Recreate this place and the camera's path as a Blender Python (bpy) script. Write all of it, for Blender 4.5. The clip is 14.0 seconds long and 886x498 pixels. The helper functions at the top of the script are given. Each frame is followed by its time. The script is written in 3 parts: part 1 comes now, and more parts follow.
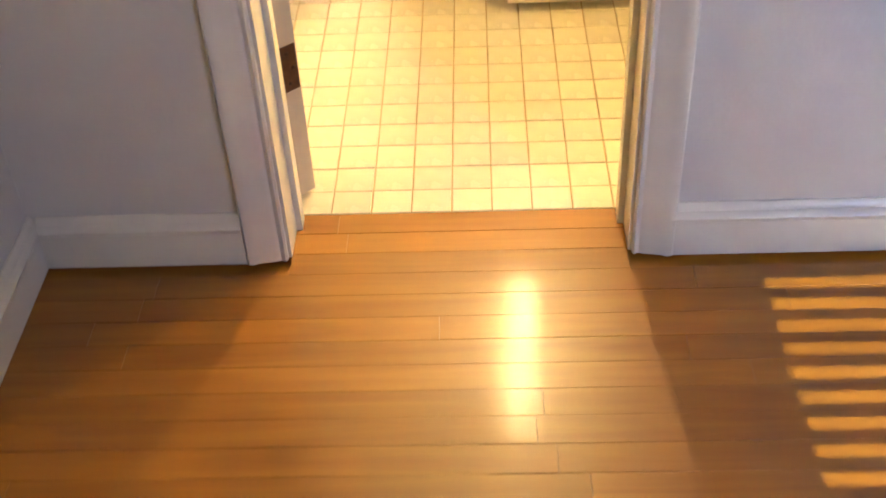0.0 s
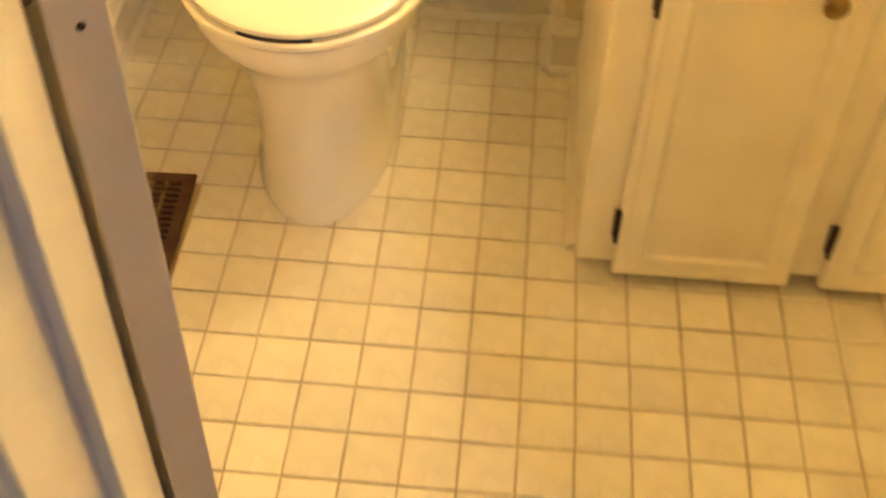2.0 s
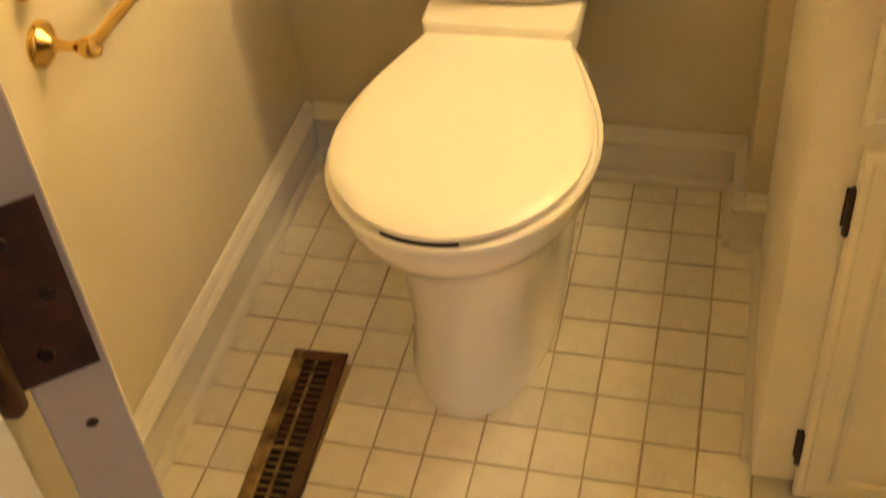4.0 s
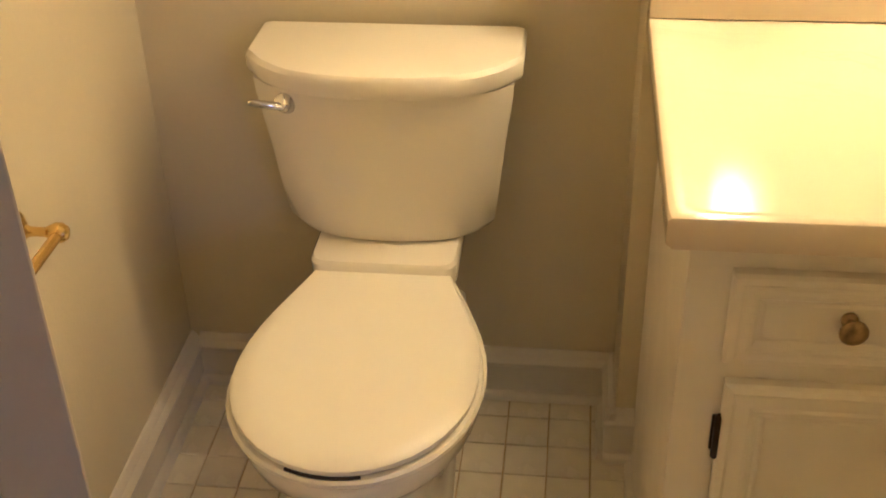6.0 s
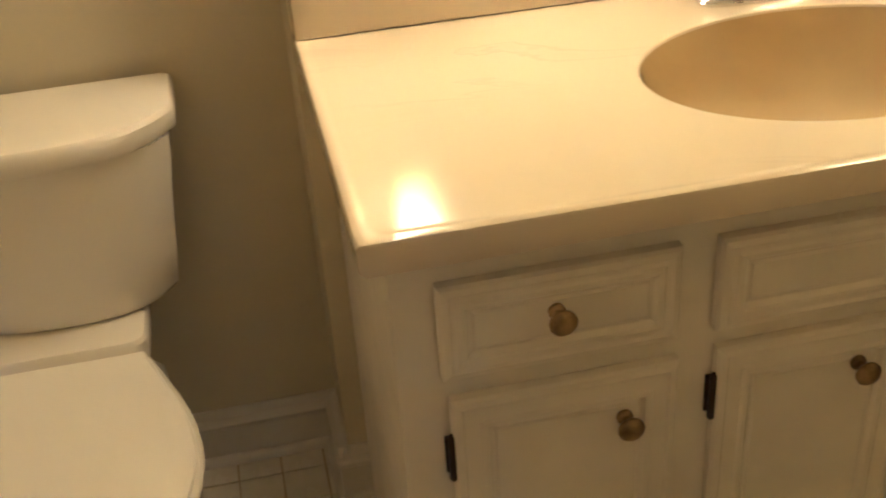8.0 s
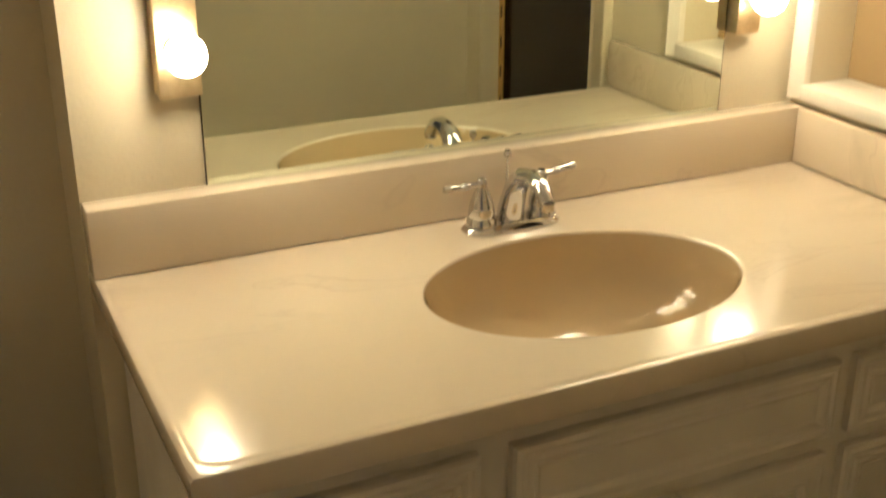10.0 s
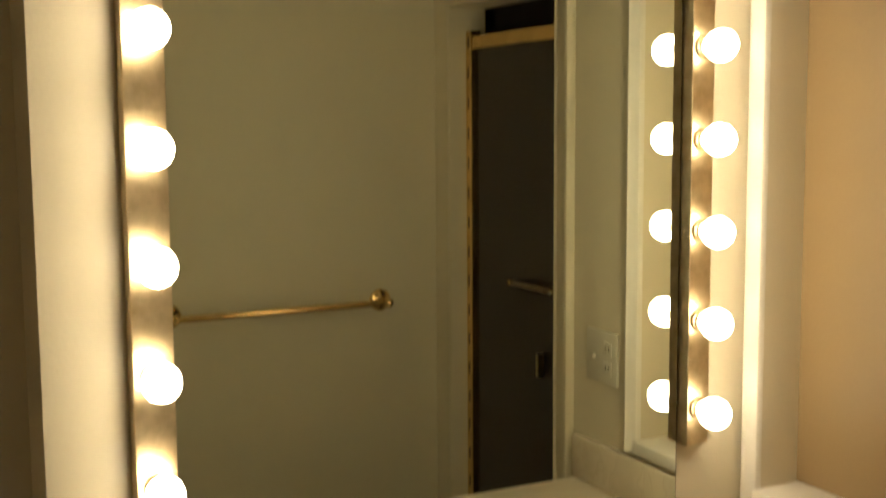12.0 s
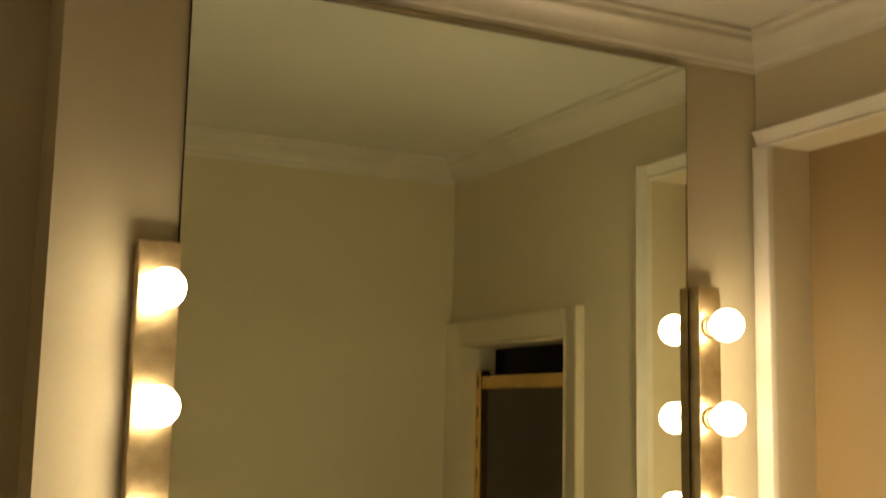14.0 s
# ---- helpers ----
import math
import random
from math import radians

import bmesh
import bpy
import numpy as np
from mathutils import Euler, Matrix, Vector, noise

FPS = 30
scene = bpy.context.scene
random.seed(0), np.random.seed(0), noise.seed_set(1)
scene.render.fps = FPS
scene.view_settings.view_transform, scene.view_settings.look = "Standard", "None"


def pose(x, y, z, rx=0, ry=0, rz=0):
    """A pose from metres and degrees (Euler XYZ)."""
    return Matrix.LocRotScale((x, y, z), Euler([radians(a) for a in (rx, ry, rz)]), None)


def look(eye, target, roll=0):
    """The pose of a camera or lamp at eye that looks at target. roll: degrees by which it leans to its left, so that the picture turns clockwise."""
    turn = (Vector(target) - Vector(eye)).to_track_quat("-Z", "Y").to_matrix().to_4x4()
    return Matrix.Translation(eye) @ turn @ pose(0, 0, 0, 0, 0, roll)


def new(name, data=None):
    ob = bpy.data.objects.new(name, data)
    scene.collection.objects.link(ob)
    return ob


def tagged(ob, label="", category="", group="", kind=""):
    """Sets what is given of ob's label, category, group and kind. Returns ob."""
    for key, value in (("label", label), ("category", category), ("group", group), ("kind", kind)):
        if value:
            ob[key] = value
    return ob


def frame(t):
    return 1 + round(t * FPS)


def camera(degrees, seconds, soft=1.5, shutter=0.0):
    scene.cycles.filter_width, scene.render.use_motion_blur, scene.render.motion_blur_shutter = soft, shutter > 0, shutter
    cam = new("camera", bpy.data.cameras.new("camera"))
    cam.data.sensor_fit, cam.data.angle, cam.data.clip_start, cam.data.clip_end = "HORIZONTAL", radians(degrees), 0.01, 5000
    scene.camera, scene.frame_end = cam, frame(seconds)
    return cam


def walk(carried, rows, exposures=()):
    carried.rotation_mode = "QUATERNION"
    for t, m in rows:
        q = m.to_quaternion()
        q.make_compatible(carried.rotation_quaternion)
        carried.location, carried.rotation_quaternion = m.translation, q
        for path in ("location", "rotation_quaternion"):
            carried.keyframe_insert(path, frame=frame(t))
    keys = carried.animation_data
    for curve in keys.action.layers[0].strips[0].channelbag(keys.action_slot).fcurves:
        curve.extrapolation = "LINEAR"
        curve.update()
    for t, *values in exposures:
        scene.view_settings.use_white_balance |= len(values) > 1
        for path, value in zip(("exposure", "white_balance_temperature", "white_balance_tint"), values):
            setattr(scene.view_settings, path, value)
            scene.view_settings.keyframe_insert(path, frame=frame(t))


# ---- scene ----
cam = camera(41.9, 14.0, soft=1.7, shutter=0.5)
PATH = [
    (0, (0.292, -1.776, 1.357), (0.217, -0.253, 0.064), -3.1),
    (0.5, (0.219, -1.395, 1.318), (0.162, 0.044, -0.070), -5.9),
    (1, (0.102, -1.092, 1.315), (0.194, 0.335, -0.084), -0.1),
    (1.2, (0.078, -0.983, 1.298), (0.215, 0.468, -0.074), 1.8),
    (1.5, (0.097, -0.805, 1.325), (0.264, 0.571, -0.117), 3.6),
    (2, (0.178, -0.499, 1.295), (0.089, 0.876, -0.153), 1.7),
    (2.5, (0.236, -0.331, 1.244), (-0.051, 0.942, -0.272), -1.8),
    (3, (0.218, -0.285, 1.264), (-0.197, 0.964, -0.248), -6.6),
    (3.5, (0.204, -0.286, 1.284), (-0.237, 1.033, -0.152), -6.2),
    (4, (0.208, -0.292, 1.319), (-0.229, 1.132, -0.015), -5.7),
    (6.5, (0.163, -0.367, 1.434), (0.011, 1.321, 0.372), -1.4),
    (7, (0.168, -0.376, 1.433), (0.086, 1.319, 0.374), -1.7),
    (7.5, (0.169, -0.359, 1.409), (0.278, 1.333, 0.348), -0.8),
    (8, (0.187, -0.265, 1.389), (0.486, 1.406, 0.331), -4.1),
    (10.4, (0.071, -0.372, 1.526), (0.888, 1.321, 0.845), -0.0),
    (10.5, (0.090, -0.397, 1.541), (0.883, 1.316, 0.881), 0.0),
    (11, (0.084, -0.406, 1.567), (0.912, 1.335, 1.035), -0.0),
    (11.5, (0.079, -0.405, 1.601), (0.939, 1.356, 1.203), -0.1),
    (12, (0.066, -0.397, 1.637), (0.958, 1.380, 1.418), -0.4),
    (12.5, (0.069, -0.394, 1.677), (0.962, 1.394, 1.612), 0.2),
    (13, (0.066, -0.395, 1.724), (0.953, 1.396, 1.774), 0.8),
    (13.5, (0.071, -0.396, 1.740), (0.949, 1.395, 1.893), 0.2),
    (14, (0.071, -0.406, 1.755), (0.937, 1.375, 2.040), 1.2),
]
EXPOSURES = (
    (0, 3.9, 6500, 6), (1.2, 3.5, 6900, 7), (2, 3.05, 7500, 8), (3, 2.7, 7800, 8), (4.1, 2.42, 6800, 10), (6.5, 1.87, 5500, 16), (8, 1.45, 5200, 16),
    (10.3, 0.8, 4800, 12), (11, 0.55, 4900, 12), (11.5, 0.42, 5000, 12), (12, -0.15, 4900, 11), (12.6, -0.08, 5000, 11), (13.5, -0.25, 5300, 11), (14, -0.3, 5500, 11))
walk(cam, [(t, look(eye, target, roll)) for t, eye, target, roll in PATH], EXPOSURES)

# ---- world, sun, window light, exposure ----
world = bpy.data.worlds.new("world")
scene.world = world
world.use_nodes = True
sky = world.node_tree.nodes.new("ShaderNodeTexSky")
sky.sky_type, sky.sun_disc = "NISHITA", False
SUN_ELEV = radians(35)
sky.sun_elevation, sky.sun_rotation = SUN_ELEV, radians(180)
world.node_tree.links.new(sky.outputs[0], world.node_tree.nodes["Background"].inputs[0])
world.node_tree.nodes["Background"].inputs[1].default_value = 0.05
sun = new("sun", bpy.data.lights.new("sun", "SUN"))
sun.data.energy, sun.data.angle, sun.data.color = 2.8, radians(0.3), (1.0, 0.9, 0.72)
sun.matrix_world = look((1.0, -8, 6), (1.0, -8 + 6 / math.tan(SUN_ELEV), 0))
window_glow = new("window_skylight", bpy.data.lights.new("window_skylight", "AREA"))
window_glow.data.shape, window_glow.data.size, window_glow.data.size_y = "RECTANGLE", 0.24, 0.96
window_glow.data.spread = radians(95)
window_glow.data.energy, window_glow.data.color = 1.5, (0.38, 0.50, 1.0)
window_glow.matrix_world = look((2.18, -3.17, 1.5), (2.05, 0, 1.1))
BULB_POWER = 32.0

# ---- helpers for building ----
MATS = {}


def shader(name, color, rough=0.5, metal=0.0, vary=0.06, scale=6.0, fine=90.0, bump=0.03, coat=0.0, color2=None, stain=0.0, obrand=0.0, spec=0.5):
    """A procedural surface: two scales of colour variation, grain in the gloss and fine relief."""
    m = bpy.data.materials.new(name)
    m.use_nodes = True
    nt = m.node_tree
    N, L = nt.nodes, nt.links
    b = N["Principled BSDF"]
    tc = N.new("ShaderNodeTexCoord")
    n1 = N.new("ShaderNodeTexNoise")
    n1.inputs["Scale"].default_value, n1.inputs["Detail"].default_value = scale, 5
    n2 = N.new("ShaderNodeTexNoise")
    n2.inputs["Scale"].default_value, n2.inputs["Detail"].default_value = fine, 3
    L.new(tc.outputs["Object"], n1.inputs["Vector"])
    L.new(tc.outputs["Object"], n2.inputs["Vector"])
    mix = N.new("ShaderNodeMix")
    mix.data_type = "RGBA"
    dark = tuple(c * (1 - vary * 2.2) for c in (color2 or color))
    mix.inputs["A"].default_value = (*color, 1)
    mix.inputs["B"].default_value = (*dark, 1)
    ramp = N.new("ShaderNodeMapRange")
    ramp.inputs["From Min"].default_value, ramp.inputs["From Max"].default_value = 0.38, 0.72
    L.new(n1.outputs["Fac"], ramp.inputs["Value"])
    L.new(ramp.outputs["Result"], mix.inputs["Factor"])
    out = mix.outputs["Result"]
    hsv = N.new("ShaderNodeHueSaturation")
    val = N.new("ShaderNodeMapRange")
    val.inputs["To Min"].default_value, val.inputs["To Max"].default_value = 1 - vary * 0.6, 1 + vary * 0.6
    L.new(n2.outputs["Fac"], val.inputs["Value"])
    if obrand:
        oi = N.new("ShaderNodeObjectInfo")
        geo = N.new("ShaderNodeNewGeometry")
        add = N.new("ShaderNodeMath")
        L.new(oi.outputs["Random"], add.inputs[0])
        L.new(geo.outputs["Random Per Island"], add.inputs[1])
        fr = N.new("ShaderNodeMath")
        fr.operation = "FRACT"
        L.new(add.outputs[0], fr.inputs[0])
        mr = N.new("ShaderNodeMapRange")
        mr.inputs["To Min"].default_value, mr.inputs["To Max"].default_value = 1 - obrand, 1 + obrand
        L.new(fr.outputs[0], mr.inputs["Value"])
        mul = N.new("ShaderNodeMath")
        mul.operation = "MULTIPLY"
        L.new(val.outputs["Result"], mul.inputs[0])
        L.new(mr.outputs["Result"], mul.inputs[1])
        L.new(mul.outputs[0], hsv.inputs["Value"])
    else:
        L.new(val.outputs["Result"], hsv.inputs["Value"])
    L.new(out, hsv.inputs["Color"])
    L.new(hsv.outputs["Color"], b.inputs["Base Color"])
    rr = N.new("ShaderNodeMapRange")
    rr.inputs["To Min"].default_value, rr.inputs["To Max"].default_value = max(0.02, rough - min(0.08, vary)), min(1, rough + min(0.10, vary))
    L.new(n1.outputs["Fac"], rr.inputs["Value"])
    L.new(rr.outputs["Result"], b.inputs["Roughness"])
    b.inputs["Metallic"].default_value = metal
    b.inputs["Coat Weight"].default_value = coat
    b.inputs["Coat Roughness"].default_value = 0.12
    b.inputs["Specular IOR Level"].default_value = spec
    if bump:
        bp = N.new("ShaderNodeBump")
        bp.inputs["Strength"].default_value, bp.inputs["Distance"].default_value = bump * 4, 0.002
        L.new(n2.outputs["Fac"], bp.inputs["Height"])
        L.new(bp.outputs["Normal"], b.inputs["Normal"])
    return m


paint = shader("sage_wall_paint", (0.64, 0.575, 0.41), 0.42, vary=0.03, scale=2.5, fine=140, bump=0.05)
recess_tan = shader("recess_tan", (0.30, 0.21, 0.09), 0.5, vary=0.04, scale=2.5, fine=140, bump=0.05)
hall_paint = shader("hall_wall_paint", (0.62, 0.60, 0.56), 0.25, vary=0.03, scale=2.5, fine=140, bump=0.05)
ceil_paint = shader("ceiling_paint", (0.74, 0.72, 0.66), 0.7, vary=0.03, scale=2, fine=160, bump=0.05)
trim_paint = shader("white_trim_paint", (0.72, 0.68, 0.59), 0.3, vary=0.04, scale=9, fine=60, bump=0.03)
cabinet_paint = shader("cream_cabinet_paint", (0.78, 0.73, 0.62), 0.36, vary=0.04, scale=10, fine=80, bump=0.04)
door_paint = shader("door_paint", (0.66, 0.57, 0.43), 0.35, vary=0.05, scale=12, fine=70, bump=0.03)
porcelain = shader("porcelain", (0.84, 0.80, 0.70), 0.12, vary=0.015, scale=3, fine=30, bump=0.0, coat=0.3)
seat_plastic = shader("seat_plastic", (0.86, 0.83, 0.73), 0.28, vary=0.004, scale=4, fine=200, bump=0.02)
tile_mat = shader("ceramic_tile", (0.80, 0.75, 0.63), 0.26, vary=0.06, scale=14, fine=60, bump=0.03, obrand=0.065)
grout = shader("brown_grout", (0.52, 0.40, 0.23), 0.85, vary=0.12, scale=9, fine=160, bump=0.15, color2=(0.46, 0.33, 0.17))
brass = shader("polished_brass", (0.80, 0.56, 0.20), 0.16, 1.0, vary=0.08, scale=20, fine=120, bump=0.0)
aged_brass = shader("speckled_brass", (0.74, 0.61, 0.36), 0.34, 1.0, vary=0.09, scale=30, fine=160, bump=0.04, color2=(0.62, 0.48, 0.25))
antique = shader("antique_brass", (0.36, 0.25, 0.12), 0.30, 1.0, vary=0.25, scale=50, fine=180, bump=0.03)
bronze = shader("dark_bronze", (0.05, 0.03, 0.018), 0.45, 0.6, vary=0.3, scale=40, fine=180, bump=0.05, color2=(0.09, 0.05, 0.025))
hinge_paint = shader("brown_hinge", (0.10, 0.045, 0.02), 0.5, 0.4, vary=0.2, scale=50, fine=150, bump=0.04)
chrome = shader("chrome", (0.70, 0.70, 0.72), 0.05, 1.0, vary=0.01, bump=0.0)
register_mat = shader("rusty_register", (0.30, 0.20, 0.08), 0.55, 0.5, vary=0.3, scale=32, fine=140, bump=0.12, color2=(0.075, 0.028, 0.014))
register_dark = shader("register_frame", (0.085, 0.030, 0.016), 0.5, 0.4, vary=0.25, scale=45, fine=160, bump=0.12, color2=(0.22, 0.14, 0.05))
hole_dark = shader("duct_dark", (0.012, 0.008, 0.006), 0.9, vary=0.1)
matte_dark = shader("matte_dark_brown", (0.03, 0.025, 0.02), 0.7, vary=0.1)
plate_mat = shader("ivory_plate", (0.58, 0.54, 0.42), 0.35, vary=0.03, bump=0.01)
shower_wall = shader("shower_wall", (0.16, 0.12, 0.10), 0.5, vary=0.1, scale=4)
blind_mat = shader("blind_slat", (0.75, 0.75, 0.72), 0.5, vary=0.04)

# mirror
mirror_mat = bpy.data.materials.new("mirror_silver")
mirror_mat.use_nodes = True
b_ = mirror_mat.node_tree.nodes["Principled BSDF"]
b_.inputs["Base Color"].default_value = (0.78, 0.83, 0.71, 1)
b_.inputs["Metallic"].default_value, b_.inputs["Roughness"].default_value = 1.0, 0.012
# smoked shower glass
smoked = bpy.data.materials.new("smoked_glass")
smoked.use_nodes = True
b_ = smoked.node_tree.nodes["Principled BSDF"]
b_.inputs["Base Color"].default_value = (0.022, 0.015, 0.013, 1)
b_.inputs["Roughness"].default_value = 0.16
# clear window glass
glass = bpy.data.materials.new("window_glass")
glass.use_nodes = True
b_ = glass.node_tree.nodes["Principled BSDF"]
b_.inputs["Transmission Weight"].default_value, b_.inputs["Roughness"].default_value = 1.0, 0.0
# lit bulb
bulb_mat = bpy.data.materials.new("lit_bulb")
bulb_mat.use_nodes = True
b_ = bulb_mat.node_tree.nodes["Principled BSDF"]
b_.inputs["Base Color"].default_value = (0.9, 0.9, 0.85, 1)
b_.inputs["Emission Color"].default_value = (1.0, 0.70, 0.33, 1)
b_.inputs["Emission Strength"].default_value = BULB_POWER


def marble(name, base, vein, rough):
    m = bpy.data.materials.new(name)
    m.use_nodes = True
    N, L = m.node_tree.nodes, m.node_tree.links
    b = N["Principled BSDF"]
    tc = N.new("ShaderNodeTexCoord")
    warp = N.new("ShaderNodeTexNoise")
    warp.inputs["Scale"].default_value, warp.inputs["Detail"].default_value, warp.inputs["Distortion"].default_value = 4.0, 4, 0.8
    mp = N.new("ShaderNodeMapping")
    mp.inputs["Scale"].default_value = (0.8, 2.6, 1.5)
    mp.inputs["Rotation"].default_value = (0, 0, radians(-24))
    L.new(tc.outputs["Object"], mp.inputs["Vector"])
    L.new(mp.outputs["Vector"], warp.inputs["Vector"])
    ramp = N.new("ShaderNodeValToRGB")
    e = ramp.color_ramp.elements
    e[0].position, e[0].color = 0.30, (*base, 1)
    e[1].position, e[1].color = 0.72, (*[c * 0.88 for c in base], 1)
    mid = e.new(0.545)
    mid.color = (*[c * 0.985 for c in base], 1)
    v = e.new(0.562)
    v.color = (*vein, 1)
    a = e.new(0.580)
    a.color = (*[c * 0.97 for c in base], 1)
    L.new(warp.outputs["Fac"], ramp.inputs["Fac"])
    cloud = N.new("ShaderNodeTexNoise")
    cloud.inputs["Scale"].default_value, cloud.inputs["Detail"].default_value = 2.6, 4
    L.new(tc.outputs["Object"], cloud.inputs["Vector"])
    mx = N.new("ShaderNodeMix")
    mx.data_type = "RGBA"
    mx.inputs["A"].default_value = (*base, 1)
    L.new(ramp.outputs["Color"], mx.inputs["B"])
    fm = N.new("ShaderNodeMapRange")
    fm.inputs["From Min"].default_value, fm.inputs["From Max"].default_value = 0.42, 0.66
    L.new(cloud.outputs["Fac"], fm.inputs["Value"])
    L.new(fm.outputs["Result"], mx.inputs["Factor"])
    L.new(mx.outputs["Result"], b.inputs["Base Color"])
    b.inputs["Roughness"].default_value = rough
    b.inputs["Coat Weight"].default_value, b.inputs["Coat Roughness"].default_value = 0.5, 0.10
    return m


counter_mat = marble("cultured_marble", (0.70, 0.61, 0.46), (0.62, 0.535, 0.405), 0.20)
basin_mat = marble("basin_marble", (0.53, 0.41, 0.22), (0.50, 0.385, 0.20), 0.13)


def oak():
    m = bpy.data.materials.new("amber_oak")
    m.use_nodes = True
    N, L = m.node_tree.nodes, m.node_tree.links
    b = N["Principled BSDF"]
    tc = N.new("ShaderNodeTexCoord")
    oi = N.new("ShaderNodeObjectInfo")
    geo = N.new("ShaderNodeNewGeometry")
    ad = N.new("ShaderNodeMath")
    L.new(oi.outputs["Random"], ad.inputs[0])
    L.new(geo.outputs["Random Per Island"], ad.inputs[1])
    fr = N.new("ShaderNodeMath")
    fr.operation = "FRACT"
    L.new(ad.outputs[0], fr.inputs[0])
    off = N.new("ShaderNodeVectorMath")
    off.operation = "MULTIPLY_ADD"
    L.new(fr.outputs[0], off.inputs[0])
    off.inputs[1].default_value = (17, 9, 5)
    L.new(tc.outputs["Object"], off.inputs[2])
    mp = N.new("ShaderNodeMapping")
    mp.inputs["Scale"].default_value = (1.2, 15, 15)
    L.new(off.outputs["Vector"], mp.inputs["Vector"])
    gr = N.new("ShaderNodeTexNoise")
    gr.inputs["Scale"].default_value, gr.inputs["Detail"].default_value, gr.inputs["Distortion"].default_value = 2.2, 6, 0.6
    L.new(mp.outputs["Vector"], gr.inputs["Vector"])
    rp = N.new("ShaderNodeValToRGB")
    e = rp.color_ramp.elements
    e[0].position, e[0].color = 0.22, (0.25, 0.092, 0.007, 1)
    e[1].position, e[1].color = 0.70, (0.35, 0.146, 0.013, 1)
    L.new(gr.outputs["Fac"], rp.inputs["Fac"])
    hsv = N.new("ShaderNodeHueSaturation")
    mr = N.new("ShaderNodeMapRange")
    mr.inputs["To Min"].default_value, mr.inputs["To Max"].default_value = 0.85, 1.12
    L.new(fr.outputs[0], mr.inputs["Value"])
    L.new(mr.outputs["Result"], hsv.inputs["Value"])
    L.new(rp.outputs["Color"], hsv.inputs["Color"])
    L.new(hsv.outputs["Color"], b.inputs["Base Color"])
    rr = N.new("ShaderNodeMapRange")
    rr.inputs["To Min"].default_value, rr.inputs["To Max"].default_value = 0.30, 0.46
    L.new(gr.outputs["Fac"], rr.inputs["Value"])
    L.new(rr.outputs["Result"], b.inputs["Roughness"])
    b.inputs["Coat Weight"].default_value, b.inputs["Coat Roughness"].default_value = 0.32, 0.15
    bp = N.new("ShaderNodeBump")
    bp.inputs["Strength"].default_value, bp.inputs["Distance"].default_value = 0.12, 0.001
    L.new(gr.outputs["Fac"], bp.inputs["Height"])
    L.new(bp.outputs["Normal"], b.inputs["Normal"])
    return m


wood = oak()


def link_mesh(name, bm, mat, parent=None, label="", smooth=False):
    bmesh.ops.recalc_face_normals(bm, faces=bm.faces[:])
    me = bpy.data.meshes.new(name)
    bm.to_mesh(me)
    bm.free()
    me.materials.append(mat)
    if smooth:
        me.shade_smooth()
        me.set_sharp_from_angle(angle=radians(38))
    ob = new(name, me)
    if parent:
        ob.parent = parent
    if label:
        ob["label"] = label
    return ob


def part(name, bm, mat, parent, label="", smooth=True):
    return link_mesh(name, bm, mat, parent, label, smooth)


def thing(name, x, y, z, label, category, group="", kind=""):
    e = new(name)
    e.empty_display_size = 0.05
    e.matrix_world = pose(x, y, z)
    tagged(e, label, category, group, kind)
    return e


def box(bm, x0, y0, z0, x1, y1, z1, bev=0.0):
    r = bmesh.ops.create_cube(bm, size=1.0)["verts"]
    for v in r:
        v.co = Vector(((x0 + x1) / 2 + v.co.x * (x1 - x0), (y0 + y1) / 2 + v.co.y * (y1 - y0), (z0 + z1) / 2 + v.co.z * (z1 - z0)))
    if bev:
        es = list({e for v in r for e in v.link_edges})
        bmesh.ops.bevel(bm, geom=es, offset=bev, segments=2, affect="EDGES", profile=0.5)
    return bm


def boxes(*specs):
    bm = bmesh.new()
    for s in specs:
        box(bm, *s)
    return bm


def loft(rings, cap0=True, cap1=True, closed=True):
    """Skin a list of rings of points, each of the same count."""
    bm = bmesh.new()
    vs = [[bm.verts.new(p) for p in r] for r in rings]
    n = len(vs[0])
    for a, c in zip(vs, vs[1:]):
        for i in range(n if closed else n - 1):
            bm.faces.new((a[i], a[(i + 1) % n], c[(i + 1) % n], c[i]))
    if cap0:
        bm.faces.new(vs[0][::-1])
    if cap1:
        bm.faces.new(vs[-1])
    return bm


def lathe(profile, n=24, axis="z", at=(0, 0, 0), caps=(True, True)):
    """profile: (radius, height) pairs turned round an axis."""
    rings = []
    for r, h in profile:
        ring = []
        for i in range(n):
            a = 2 * math.pi * i / n
            u, v = r * math.cos(a), r * math.sin(a)
            p = {"z": (u, v, h), "y": (u, h, v), "x": (h, u, v)}[axis]
            ring.append((p[0] + at[0], p[1] + at[1], p[2] + at[2]))
        rings.append(ring)
    return loft(rings, *caps)


def tube(points, radii, n=14):
    """A round bar along points."""
    pts = [Vector(p) for p in points]
    if not hasattr(radii, "__len__"):
        radii = [radii] * len(pts)
    rings = []
    for i, p in enumerate(pts):
        d = (pts[min(i + 1, len(pts) - 1)] - pts[max(i - 1, 0)]).normalized()
        side = d.cross(Vector((0, 0, 1)))
        if side.length < 0.1:
            side = d.cross(Vector((0, 1, 0)))
        side.normalize()
        up = side.cross(d)
        rings.append([p + radii[i] * (math.cos(a) * side + math.sin(a) * up) for a in (2 * math.pi * k / n for k in range(n))])
    return loft(rings)


